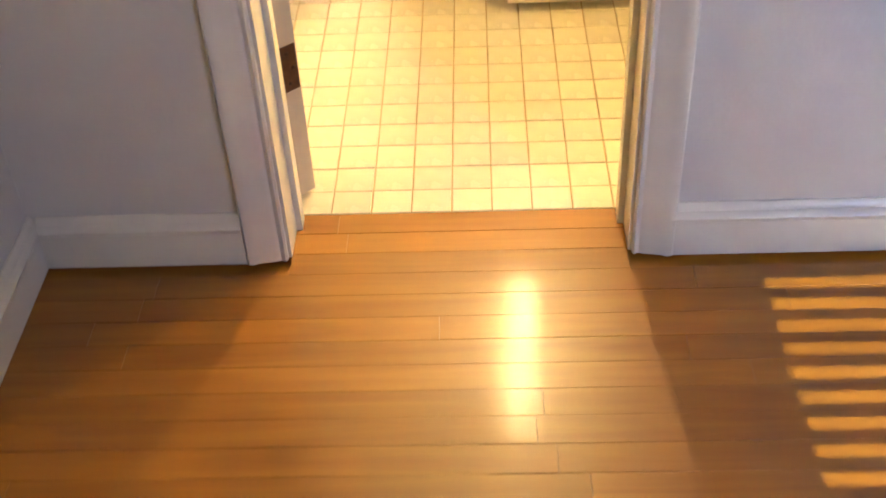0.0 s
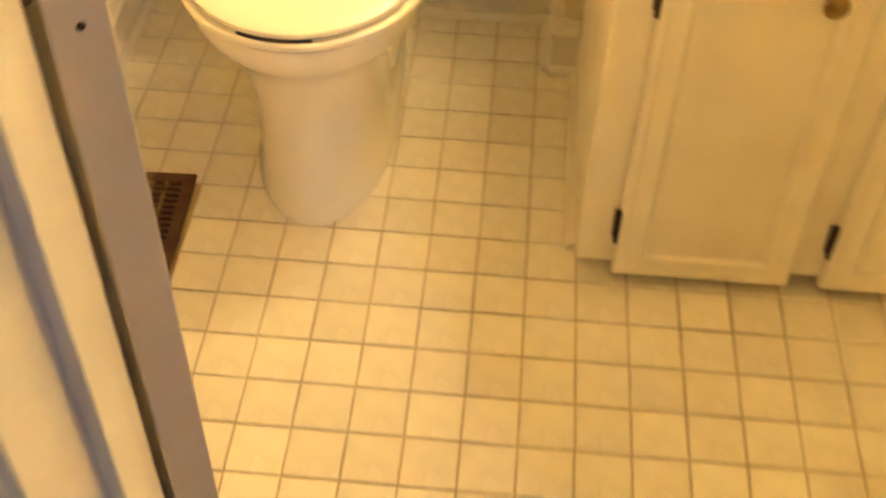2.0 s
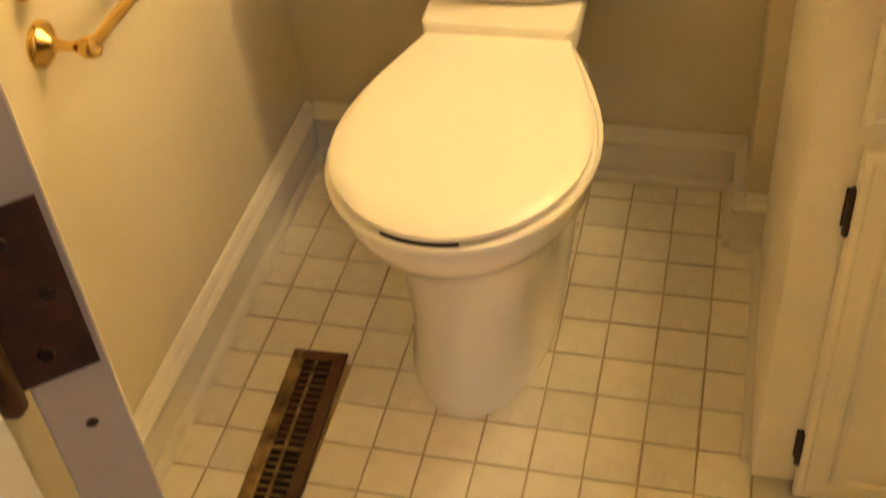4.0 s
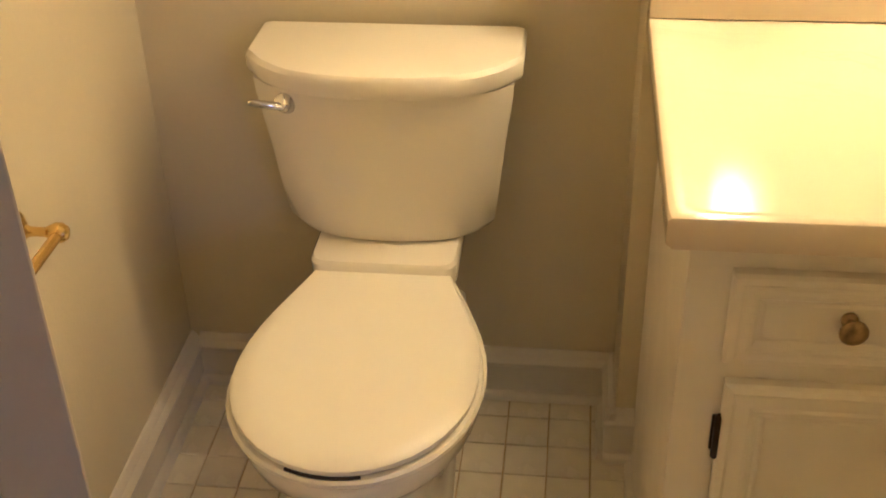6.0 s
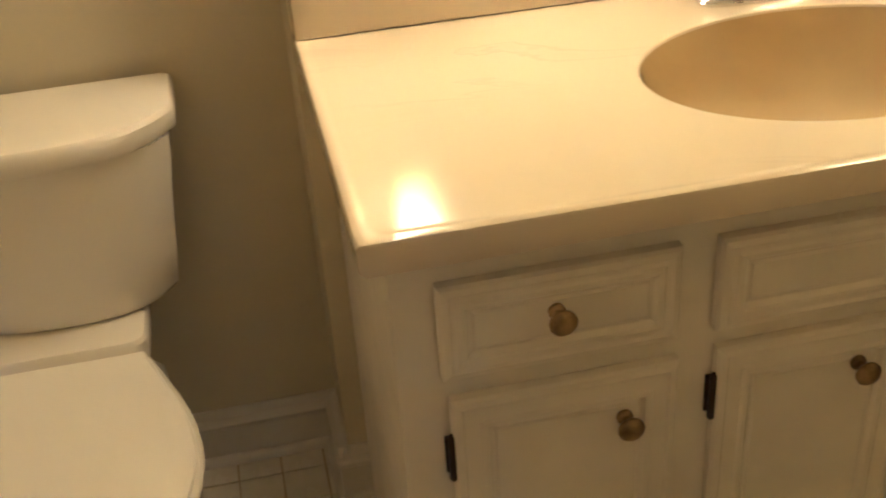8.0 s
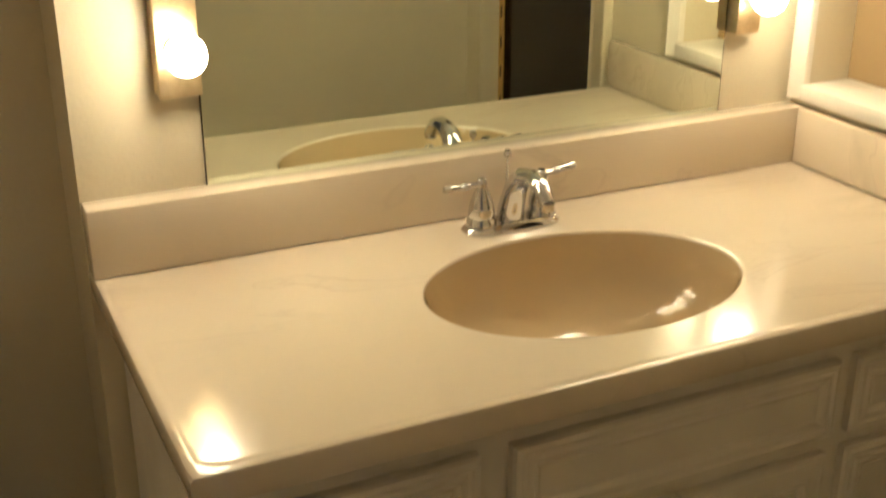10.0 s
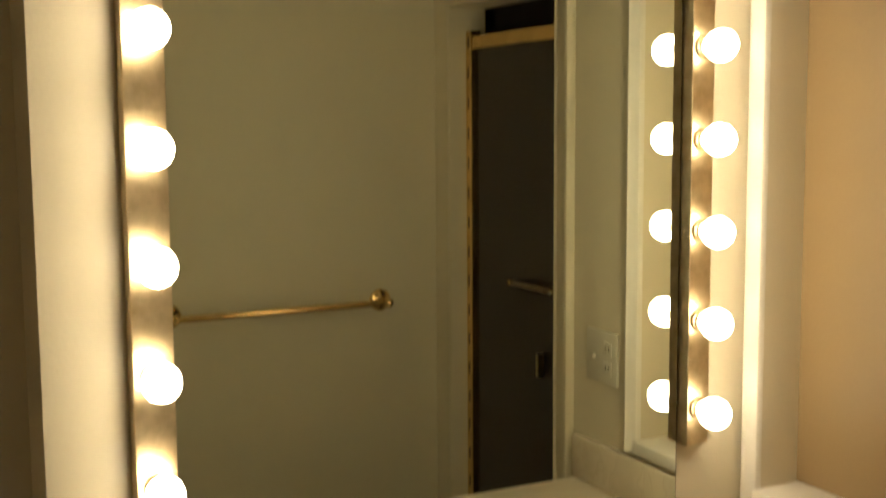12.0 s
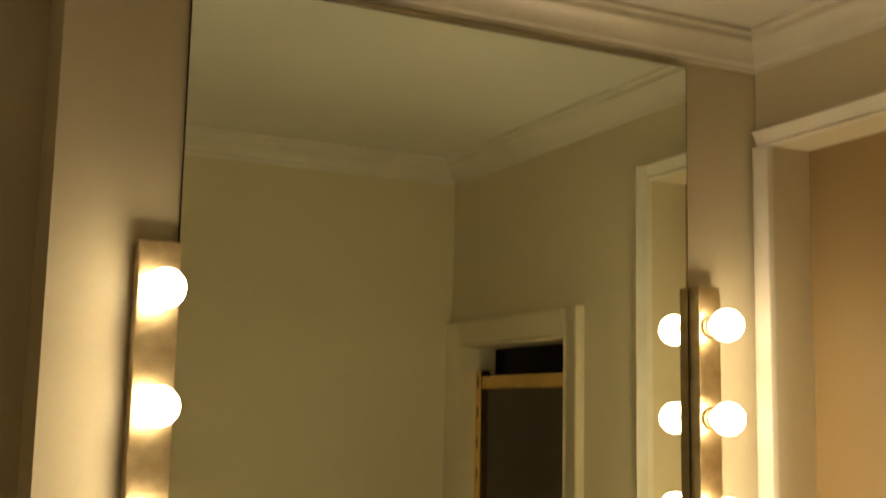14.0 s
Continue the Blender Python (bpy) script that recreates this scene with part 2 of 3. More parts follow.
def merge(*bms):
    out = bmesh.new()
    for b in bms:
        me = bpy.data.meshes.new("tmp")
        b.to_mesh(me)
        b.free()
        out.from_mesh(me)
        bpy.data.meshes.remove(me)
    return out


def run_profile(profile, p0, p1, out):
    """Moulding: profile of (out, up) pairs carried from p0 to p1; out: the way that it stands off the wall."""
    o = Vector((out[0], out[1], 0))
    return loft([[Vector(p) + o * u + Vector((0, 0, w)) for u, w in profile] for p in (p0, p1)])


BASE = [(0, 0), (0.017, 0), (0.017, 0.072), (0.021, 0.076), (0.022, 0.084), (0.018, 0.090), (0.012, 0.094), (0.010, 0.101), (0.004, 0.107), (0, 0.107)]
SHOE = [(0.0171, 0), (0.030, 0), (0.0295, 0.007), (0.026, 0.013), (0.021, 0.016), (0.0171, 0.016)]
CROWN = [(0, -0.060), (0.005, -0.060), (0.007, -0.052), (0.016, -0.049), (0.020, -0.036), (0.038, -0.022), (0.047, -0.019), (0.049, -0.009), (0.062, -0.007), (0.062, 0), (0, 0)]

# ---- plan of the place ----
XL, XR = -0.538, 1.491          # bathroom side walls
YF, YB, YM = -0.045, 1.365, 1.209  # front wall, wall behind the toilet, mirror wall
XM = 0.267                      # corner of the mirror wall
HY = -0.187                     # hall side of the front wall
ZC = 2.452
DX0, DX1 = -0.060, 0.545        # door opening
HXL, HXR, HYB = -0.520, 2.6, -3.2


def structure(name, bm, mat, label, smooth=False):
    ob = link_mesh(name, bm, mat, None, "", smooth)
    return tagged(ob, label, name.split("_")[0], kind="structure")


DH = 2.03
structure("wall_front", boxes((-0.70, HY, 0, DX0 - 0.02, YF, ZC), (DX1 + 0.02, HY, 0, HXR, YF, ZC), (DX0 - 0.02, HY, DH + 0.02, DX1 + 0.02, YF, ZC)), paint, "painted wall with the entry door opening")
structure("wall_hall", boxes((-0.52, HY - 0.004, 0, DX0 - 0.02, HY, ZC), (DX1 + 0.02, HY - 0.004, 0, HXR, HY, ZC), (DX0 - 0.02, HY - 0.004, DH + 0.02, DX1 + 0.02, HY, ZC)), hall_paint, "smooth grey-white painted hall wall")
structure("wall_left", boxes((XL - 0.12, YF, 0, XL, YB + 0.12, ZC)), paint, "cream painted wall beside the toilet")
structure("wall_back", boxes((XL, YB, 0, XM, YB + 0.12, ZC)), paint, "cream painted wall behind the toilet")
structure("wall_mirror", boxes((XM, YM, 0, XR, YB + 0.12, ZC)), paint, "cream painted wall carrying the mirror")
NY0, NY1, NZ0, NZ1, NXD = 0.872, 1.166, 0.974, 2.248, 1.582   # recess in the right wall
SY0, SY1, SZ = 0.021, 0.545, 1.936                                # shower doorway
structure("wall_right", boxes(
    (XR, NY1, 0, XR + 0.30, YB + 0.12, ZC), (XR, NY0, 0, XR + 0.30, NY1, NZ0 - 0.02), (XR, NY0, NZ1, XR + 0.30, NY1, ZC),
    (XR, SY1, 0, XR + 0.10, NY0, ZC), (XR, SY0, SZ, XR + 0.10, SY1, ZC), (XR, YF, 0, XR + 0.10, SY0, ZC),
    (XR + 0.10, NY0 - 0.04, 0, XR + 0.30, NY0, ZC), (NXD, NY0, NZ0 - 0.02, XR + 0.30, NY1, NZ1)), paint, "cream painted wall with a shelf recess and shower doorway")
structure("ceiling", boxes((-0.72, HYB - 0.1, ZC, HXR + 0.4, YB + 0.15, ZC + 0.1)), ceil_paint, "flat cream painted ceiling")
# the stall's lack of light is painted into its dark walls and floor
structure("wall_shower", boxes((2.25, YF, 0, 2.35, 0.85, ZC), (XR + 0.1, 0.80, 0, 2.25, 0.845, ZC), (XR + 0.1, YF, 0.0, 2.25, YF + 0.004, ZC)), shower_wall, "shower stall wall, unlit darkness put into its colour")
structure("floor_shower", boxes((XR, YF, -0.03, 2.25, 0.845, 0.0)), shower_wall, "shower floor, unlit darkness put into its colour")
structure("wall_hall_left", boxes((HXL - 0.12, HYB, 0, HXL, HY, ZC)), hall_paint, "grey-white hall side wall")
structure("wall_hall_right", boxes((HXR, HYB, 0, HXR + 0.12, YF, ZC)), hall_paint, "grey-white hall side wall")
WX0, WX1, WZ0, WZ1 = 0.742, 1.22, 1.45, 2.16
VX0, VX1, VZ0, VZ1 = 2.05, 2.31, 1.0, 2.0   # narrow window
structure("wall_hall_back", boxes((HXL - 0.12, HYB - 0.12, 0, WX0, HYB, ZC), (WX1, HYB - 0.12, 0, VX0, HYB, ZC), (VX1, HYB - 0.12, 0, HXR + 0.12, HYB, ZC), (VX0, HYB - 0.12, 0, VX1, HYB, VZ0), (VX0, HYB - 0.12, VZ1, VX1, HYB, ZC), (WX0, HYB - 0.12, 0, WX1, HYB, WZ0), (WX0, HYB - 0.12, WZ1, WX1, HYB, ZC)), hall_paint, "grey-white hall wall with a window")
structure("subfloor", boxes((-0.72, HYB - 0.12, -0.12, HXR + 0.4, -0.070, -0.012)), wood, "board subfloor under the hall")
structure("floor_bathroom", boxes((-0.68, -0.070, -0.12, XR, YB + 0.12, -0.0035)), grout, "brown grout bed between floor tiles")
structure("ground", boxes((-60, -80, -0.6, 60, 60, -0.5)), shower_wall, "dull ground outside the house")

# hall window with blinds
window = thing("window_1", (WX0 + WX1) / 2, HYB, WZ0, "hall window with pale horizontal blinds", "window", kind="structure")


def local(ob_parent, bm):
    bmesh.ops.translate(bm, verts=bm.verts[:], vec=-ob_parent.matrix_world.translation)
    return bm


part("window_frame", local(window, boxes((WX0, HYB - 0.08, WZ0, WX0 + 0.03, HYB - 0.05, WZ1), (WX1 - 0.03, HYB - 0.08, WZ0, WX1, HYB - 0.05, WZ1), (WX0 + 0.03, HYB - 0.08, WZ0, WX1 - 0.03, HYB - 0.05, WZ0 + 0.03), (WX0 + 0.03, HYB - 0.08, WZ1 - 0.03, WX1 - 0.03, HYB - 0.05, WZ1))), trim_paint, window, smooth=False)
pane = part("pane", local(window, boxes((WX0 + 0.03, HYB - 0.067, WZ0 + 0.03, WX1 - 0.03, HYB - 0.063, WZ1 - 0.03))), glass, window, smooth=False)
pane.visible_shadow = False
for i in range(18):
    z = WZ0 + 0.035 + i * 0.0370
    bm = boxes((WX0 + 0.002, HYB - 0.049, z, WX1 - 0.002, HYB - 0.010, z + 0.002))
    bmesh.ops.rotate(bm, verts=bm.verts[:], cent=(0, HYB - 0.03, z), matrix=Matrix.Rotation(radians(6), 3, "X"))
    part("slat", local(window, bm), blind_mat, window, smooth=False)

narrow = thing("window_2", (VX0 + VX1) / 2, HYB, VZ0, "tall narrow hall window", "window", kind="structure")
part("window_frame", local(narrow, boxes((VX0, HYB - 0.09, VZ0, VX0 + 0.02, HYB - 0.06, VZ1), (VX1 - 0.02, HYB - 0.09, VZ0, VX1, HYB - 0.06, VZ1), (VX0 + 0.02, HYB - 0.09, VZ0, VX1 - 0.02, HYB - 0.06, VZ0 + 0.02), (VX0 + 0.02, HYB - 0.09, VZ1 - 0.02, VX1 - 0.02, HYB - 0.06, VZ1))), trim_paint, narrow, smooth=False)
part("pane", local(narrow, boxes((VX0 + 0.02, HYB - 0.077, VZ0 + 0.02, VX1 - 0.02, HYB - 0.073, VZ1 - 0.02))), glass, narrow, smooth=False)

# ---- trim ----


def trim(name, bm, label, mat=None, smooth=True):
    ob = link_mesh(name, bm, mat or trim_paint, None, "", smooth)
    return tagged(ob, label, "trim", kind="structure")


def base_run(p0, p1, out, shoe=True, name="baseboard", label="white painted moulded baseboard"):
    b = trim(name, run_profile(BASE, p0, p1, out), label)
    if shoe:
        s = link_mesh("quarter_round", run_profile(SHOE, p0, p1, out), trim_paint, b, "", True)


base_run((XL, YF, 0), (XL, YB, 0), (1, 0))
base_run((XL + 0.018, YB, 0), (XM, YB, 0), (0, -1))
base_run((XM, YB, 0), (XM, YM - 0.018, 0), (-1, 0))
base_run((XM - 0.0175, YM, 0), (0.302, YM, 0), (0, -1))
base_run((HXL + 0.018, HY - 0.004, 0), (DX0 - 0.079, HY - 0.004, 0), (0, -1), False)
base_run((DX1 + 0.070, HY - 0.004, 0), (HXR, HY - 0.004, 0), (0, -1), False)
base_run((HXL, HYB, 0), (HXL, HY - 0.004, 0), (1, 0), False)
base_run((DX1 + 0.08, YF, 0), (XR, YF, 0), (0, 1))
base_run((XR, SY1 + 0.075, 0), (XR, 0.70, 0), (-1, 0))
trim("crown_left", run_profile(CROWN, (XL, YF, ZC), (XL, YB, ZC), (1, 0)), "white crown moulding")
trim("crown_back", run_profile(CROWN, (XL, YB, ZC), (XM, YB, ZC), (0, -1)), "white crown moulding")
trim("crown_corner", run_profile(CROWN, (XM, YB, ZC), (XM, YM - 0.062, ZC), (-1, 0)), "white crown moulding")
trim("crown_mirror", run_profile(CROWN, (XM - 0.062, YM, ZC), (XR, YM, ZC), (0, -1)), "white crown moulding above the mirror")
trim("crown_right", run_profile(CROWN, (XR, YM, ZC), (XR, YF, ZC), (-1, 0)), "white crown moulding")
trim("crown_front", run_profile(CROWN, (XL, YF, ZC), (XR, YF, ZC), (0, 1)), "white crown moulding")

# door casing: profile of (across, out), inner edge first
CAS = [(0, 0), (0, 0.008), (0.004, 0.012), (0.012, 0.009), (0.020, 0.012), (0.050, 0.016), (0.060, 0.021), (0.069, 0.020), (0.072, 0.016), (0.072, 0)]


def casing_leg(name, x, y, sx, out, z0, z1, axis="x", w=1.0, label="white moulded door casing", mat=None):
    """An upright moulding at x, y; its width goes along sx on the axis, and it stands off by out."""
    rings = []
    for z in (z0, z1):
        if axis == "x":
            rings.append([(x + sx * a * w, y + out * b, z) for a, b in CAS])
        else:
            rings.append([(x + out * b, y + sx * a * w, z) for a, b in CAS])
    return trim(name, loft(rings), label, mat)


def casing_head(name, a0, a1, fixed, z, out, axis="x", w=1.0, sz=1, label="white moulded door head casing", mat=None):
    rings = []
    for s in (a0, a1):
        if axis == "x":
            rings.append([(s, fixed + out * b, z + sz * a * w) for a, b in CAS])
        else:
            rings.append([(fixed + out * b, s, z + sz * a * w) for a, b in CAS])
    return trim(name, loft(rings), label, mat)


hy = HY - 0.004
casing_leg("casing_hall", DX0 - 0.006, hy, -1, -1, 0, DH + 0.07)
casing_leg("casing_hall", DX1 + 0.006, hy, 1, -1, 0, DH + 0.07)
casing_head("casing_hall", DX0 - 0.0055, DX1 + 0.0055, hy, DH + 0.005, -1)
casing_leg("casing_bath", DX0 - 0.012, YF, -1, 1, 0, DH + 0.07)
casing_leg("casing_bath", DX1 + 0.006, YF, 1, 1, 0, DH + 0.07)
casing_head("casing_bath", DX0 - 0.0055, DX1 + 0.0055, YF, DH + 0.005, 1)
trim("jamb", boxes((DX0 - 0.02, hy, 0, DX0, YF, DH), (DX0, -0.115, 0, DX0 + 0.011, -0.082, DH)), "white painted door jamb with stop", smooth=False)
trim("jamb", boxes((DX1, hy, 0, DX1 + 0.02, YF, DH), (DX1 - 0.011, -0.115, 0, DX1, -0.082, DH)), "white painted door jamb with stop", smooth=False)
trim("jamb", boxes((DX0, hy, DH, DX1, YF, DH + 0.02)), "white painted door head jamb", smooth=False)

# recess and shower doorway trim on the right wall
casing_leg("casing_recess", XR, NY1, 1, -1, NZ0 - 0.03, NZ1, "y", 0.45, "white painted recess casing")
casing_leg("casing_recess", XR, NY0, -1, -1, NZ0 - 0.03, NZ1 + 0.032, "y", 0.45, "white painted recess casing")
casing_head("casing_recess", NY0, NY1 + 0.032, XR, NZ1, -1, "y", 0.45, 1, "white painted recess head casing")
# thin panel over the recess back, darker and more orange than the wall colour
structure("wall_recess_back", boxes((NXD - 0.006, NY0 + 0.0005, NZ0 + 0.0005, NXD - 0.0005, NY1 - 0.0005, NZ1 - 0.0005)), recess_tan, "tan back of the recess, darker than the walls")
trim("recess_shelf", boxes((XR - 0.022, NY0 + 0.001, NZ0 - 0.028, NXD, NY1 - 0.001, NZ0, 0.003)), "white painted recess shelf")
casing_leg("casing_shower", XR, SY0, -1, -1, 0, SZ + 0.07, "y", 1.0, "wall-coloured moulded casing", paint)
casing_leg("casing_shower", XR, SY1, 1, -1, 0, SZ + 0.07, "y", 1.0, "wall-coloured moulded casing", paint)
casing_head("casing_shower", SY0, SY1, XR, SZ, -1, "y", 1.0, 1, "wall-coloured moulded head casing", paint)

# ---- entry door, standing open ----
DT, DL, TH = 0.035, 0.60, radians(131)
door = new("door_1")
tagged(door, "white painted bathroom door standing open into the room", "door", kind="structure")
door.matrix_world = Matrix.Translation((-0.0605, -0.0255, 0.0)) @ Matrix.Rotation(TH, 4, "Z")
# along local x, hall face at local y = 0 side
dbm = boxes((0, -DT, 0.014, DL, 0, DH - 0.004, 0.0015))
part("slab", dbm, door_paint, door, smooth=False)
for x0, x1, z0, z1 in ((0.10, 0.27, 1.12, 1.85), (0.33, 0.50, 1.12, 1.85), (0.10, 0.27, 0.22, 0.95), (0.33, 0.50, 0.22, 0.95)):
    part("door_panel", boxes((x0, 0.0, z0, x1, 0.005, z1, 0.002)), door_paint, door, smooth=False)
for zc in (0.290, 1.012, 1.79):
    hl = part("hinge", boxes((-0.0025, -0.031, zc - 0.045, 0.0005, 0.004, zc + 0.045)), hinge_paint, door, "dark brown painted butt hinge", False)
    part("hinge_pin", lathe([(0.003, -0.054), (0.0062, -0.05), (0.0062, 0.05), (0.003, 0.055)], 12, "z", (-0.004, 0.008, zc)), hinge_paint, hl)
    for dz, dy in ((-0.03, -0.012), (0, -0.022), (0.03, -0.012)):
        part("screw", lathe([(0.0038, 0), (0.003, -0.0012)], 10, "x", (-0.0026, dy, zc + dz)), bronze, hl)
part("screw", lathe([(0.003, 0), (0.0022, -0.001)], 10, "x", (0.0, -0.018, 0.932)), bronze, door)
part("door_knob", lathe([(0.028, 0), (0.028, 0.004), (0.012, 0.008), (0.010, 0.03), (0.024, 0.042), (0.026, 0.055), (0.012, 0.066)], 20, "y", (DL - 0.06, 0, 0.92)), brass, door, "brass door knob")

# ---- toilet ----
TX = -0.115


def egg(cx, y_front, y_back, w, z, n=40, square=2.0, back_w=0.62):
    """An egg outline: round towards the front, blunt at the back."""
    pts = []
    ym = y_front + (y_back - y_front) * 0.44
    for i in range(n):
        a = 2 * math.pi * i / n
        c, s = math.cos(a), math.sin(a)
        if s < 0:
            pts.append((cx + w * c, ym + (ym - y_front) * s, z))
        else:
            u = 1 - abs(1 - 2 * i / (n / 2))
            u = min(1.0, u * 1.25)
            wide = w * (back_w + (1 - back_w) * math.cos(math.pi / 2 * u) ** 1.15)
            if u >= 1.0:
                wide *= min(1.0, abs(i - n / 4) / (n / 4 * 0.2))
            pts.append((cx + wide * (1 if i < n / 4 else -1 if i > n / 4 else 0), ym + (y_back - ym) * u, z))
    return pts


def superell(cx, cy, a, b, z, e=2.6, n=40):
    pts = []
    for i in range(n):
        t = 2 * math.pi * i / n
        c, s = math.cos(t), math.sin(t)
        pts.append((cx + a * abs(c) ** (2 / e) * (1 if c > 0 else -1), cy + b * abs(s) ** (2 / e) * (1 if s > 0 else -1), z))
    return pts


toilet = thing("toilet", TX, 1.0, 0, "cream porcelain two-piece toilet with closed lid", "toilet")


def tpart(name, bm, mat, label="", smooth=True, parent=None):
    return part(name, local(toilet, bm), mat, parent or toilet, label, smooth)


rings = []
for z, yf, yb, w, bw in ((0.0, 0.758, 1.27, 0.112, 0.9), (0.012, 0.757, 1.27, 0.113, 0.9), (0.04, 0.765, 1.265, 0.106, 0.9), (0.14, 0.768, 1.255, 0.105, 0.9), (0.22, 0.762, 1.25, 0.116, 0.9), (0.28, 0.745, 1.245, 0.138, 0.85), (0.318, 0.722, 1.23, 0.160, 0.75), (0.345, 0.696, 1.21, 0.172, 0.62), (0.376, 0.685, 1.20, 0.177, 0.55), (0.386, 0.688, 1.198, 0.181, 0.54)):
    rings.append(egg(TX, yf, yb, w, z, back_w=bw))
tpart("bowl", loft(rings), porcelain)
tpart("seat", loft([egg(TX, 0.684 + d, 1.140, 0.179 - d, z, back_w=0.64) for d, z in ((0.006, 0.387), (0.001, 0.390), (0, 0.397), (0.003, 0.401))]), seat_plastic)
tpart("lid", loft([egg(TX, 0.690 + d, 1.142, 0.172 - d, z, back_w=0.62) for d, z in ((0.004, 0.4045), (0, 0.407), (0, 0.414), (0.006, 0.419), (0.03, 0.4215), (0.09, 0.422))]), seat_plastic, "closed plastic lid")
# thin dark strip along the front of the gap between seat and lid
gap = [p for p in egg(TX, 0.6905, 1.142, 0.1715, 0.4030, 160) if p[1] < 0.745 and -0.177 < p[0] < -0.073]
tpart("lid_gap_strip", tube(gap, 0.0024, 8), matte_dark, "dark strip in the gap under the lid")
tpart("deck", loft([superell(TX, 1.225, a, b, z, 9) for a, b, z in ((0.10, 0.09, 0.34), (0.116, 0.10, 0.40), (0.117, 0.10, 0.432), (0.113, 0.096, 0.438))]), porcelain)


def tank_ring(w, yf, z, bulge, corner=0.05, yb=1.342, n=14):
    """Flat back, bowed front, from the back right corner round the front."""
    pts = [(TX + w, yb, z)]
    for i in range(n + 1):
        u = 1 - 2 * i / n
        edge = abs(u) ** 5
        pts.append((TX + w * u, yf + (bulge * u * u) + edge * corner, z))
    pts.append((TX - w, yb, z))
    for k in range(1, 6):
        pts.append((TX - w + 2 * w * k / 6, yb, z))
    return pts


tpart("tank", loft([tank_ring(w * 0.985, yf, z - 0.047 * (z - 0.436), 0.028, 0.035) for w, yf, z in ((0.140, 1.205, 0.436), (0.160, 1.190, 0.441), (0.170, 1.184, 0.456), (0.178, 1.176, 0.52), (0.188, 1.167, 0.61), (0.199, 1.160, 0.69), (0.201, 1.158, 0.719))]), porcelain)
tpart("tank_lid", loft([tank_ring(w * 0.985, yf, z - 0.0137, 0.040, 0.052, 1.346) for w, yf, z in ((0.204, 1.152, 0.7195), (0.210, 1.146, 0.722), (0.213, 1.143, 0.729), (0.213, 1.143, 0.750), (0.209, 1.148, 0.757), (0.198, 1.160, 0.7595))]), porcelain)
lever = tpart("flush_lever", lathe([(0.017, 1.188), (0.017, 1.178), (0.012, 1.172), (0.008, 1.163), (0.004, 1.160)], 20, "y", (-0.255, 0, 0.684)), chrome, "chrome flush lever")
tpart("lever_arm", tube([(-0.255, 1.166, 0.684), (-0.275, 1.158, 0.690), (-0.294, 1.153, 0.695), (-0.304, 1.152, 0.696)], [0.006, 0.0065, 0.006, 0.004]), chrome, "", True, lever)
# ---- floor register ----
reg = thing("floor_register", -0.35, 0.66, 0, "rusty bronze floor register set into the tiles", "vent")


def rpart(name, bm, mat, smooth=False):
    return part(name, bm, mat, reg, "", smooth)


W2, L2 = 0.0435, 0.190
# flat near-black sheet stands in for the shade of the duct holes
rpart("duct_shade", boxes((-W2 + 0.01, -L2 + 0.01, 0.0005, W2 - 0.01, L2 - 0.01, 0.001)), hole_dark)
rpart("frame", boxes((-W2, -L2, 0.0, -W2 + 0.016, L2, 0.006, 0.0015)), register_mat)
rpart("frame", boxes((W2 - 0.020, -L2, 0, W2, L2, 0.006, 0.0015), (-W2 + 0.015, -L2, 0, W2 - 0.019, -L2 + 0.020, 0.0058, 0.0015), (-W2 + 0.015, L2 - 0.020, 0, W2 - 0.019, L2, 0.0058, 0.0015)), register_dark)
rpart("bar", boxes((-0.0045, -L2 + 0.02, 0.001, 0.0005, L2 - 0.02, 0.0055)), register_mat)
rpart("bar", boxes((-W2 + 0.016, -0.005, 0.001, W2 - 0.02, 0.001, 0.0054)), register_mat)
rpart("edge", boxes((-W2 + 0.016, -L2 + 0.02, 0.001, -W2 + 0.022, L2 - 0.02, 0.0056)), register_mat)
for i in range(26):
    y = -L2 + 0.026 + i * 0.0133
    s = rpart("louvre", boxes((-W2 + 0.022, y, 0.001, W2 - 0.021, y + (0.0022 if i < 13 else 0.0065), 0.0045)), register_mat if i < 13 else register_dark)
reg.rotation_euler = (0, 0, radians(2.2))

# ---- vanity ----
CX0, CX1, FY = 0.300, XR - 0.001, 0.702
vanity = thing("vanity_cabinet", CX0, FY, 0, "cream painted vanity cabinet with raised panel fronts", "cabinet")


def vpart(name, bm, mat, label="", smooth=True, parent=None):
    return part(name, local(vanity, bm), mat, parent or vanity, label, smooth)


vpart("side_panel", loft([[(x, FY + 0.0182, 0.035), (x, 0.749, 0.035), (x, 0.749, 0), (x, 1.205, 0), (x, 1.205, 0.794), (x, FY + 0.0182, 0.794)] for x in (CX0, CX0 + 0.018)]), cabinet_paint, smooth=False)
vpart("bottom_panel", boxes((CX0 + 0.0185, FY + 0.02, 0.036, CX1, 1.205, 0.05)), cabinet_paint, smooth=False)
vpart("toe_kick", boxes((CX0 + 0.0185, 0.749, 0.0, CX1, 0.762, 0.0355)), cabinet_paint, smooth=False)
vpart("shoe_mould", loft([[(CX0 - u, y, w) for u, w in ((0, 0), (0.013, 0), (0.012, 0.009), (0.007, 0.014), (0, 0.016))] for y in (0.749, 1.176)]), trim_paint)
FR = [(CX0, 0.372), (0.600, 0.672), (1.137, 1.200), (1.440, CX1)]
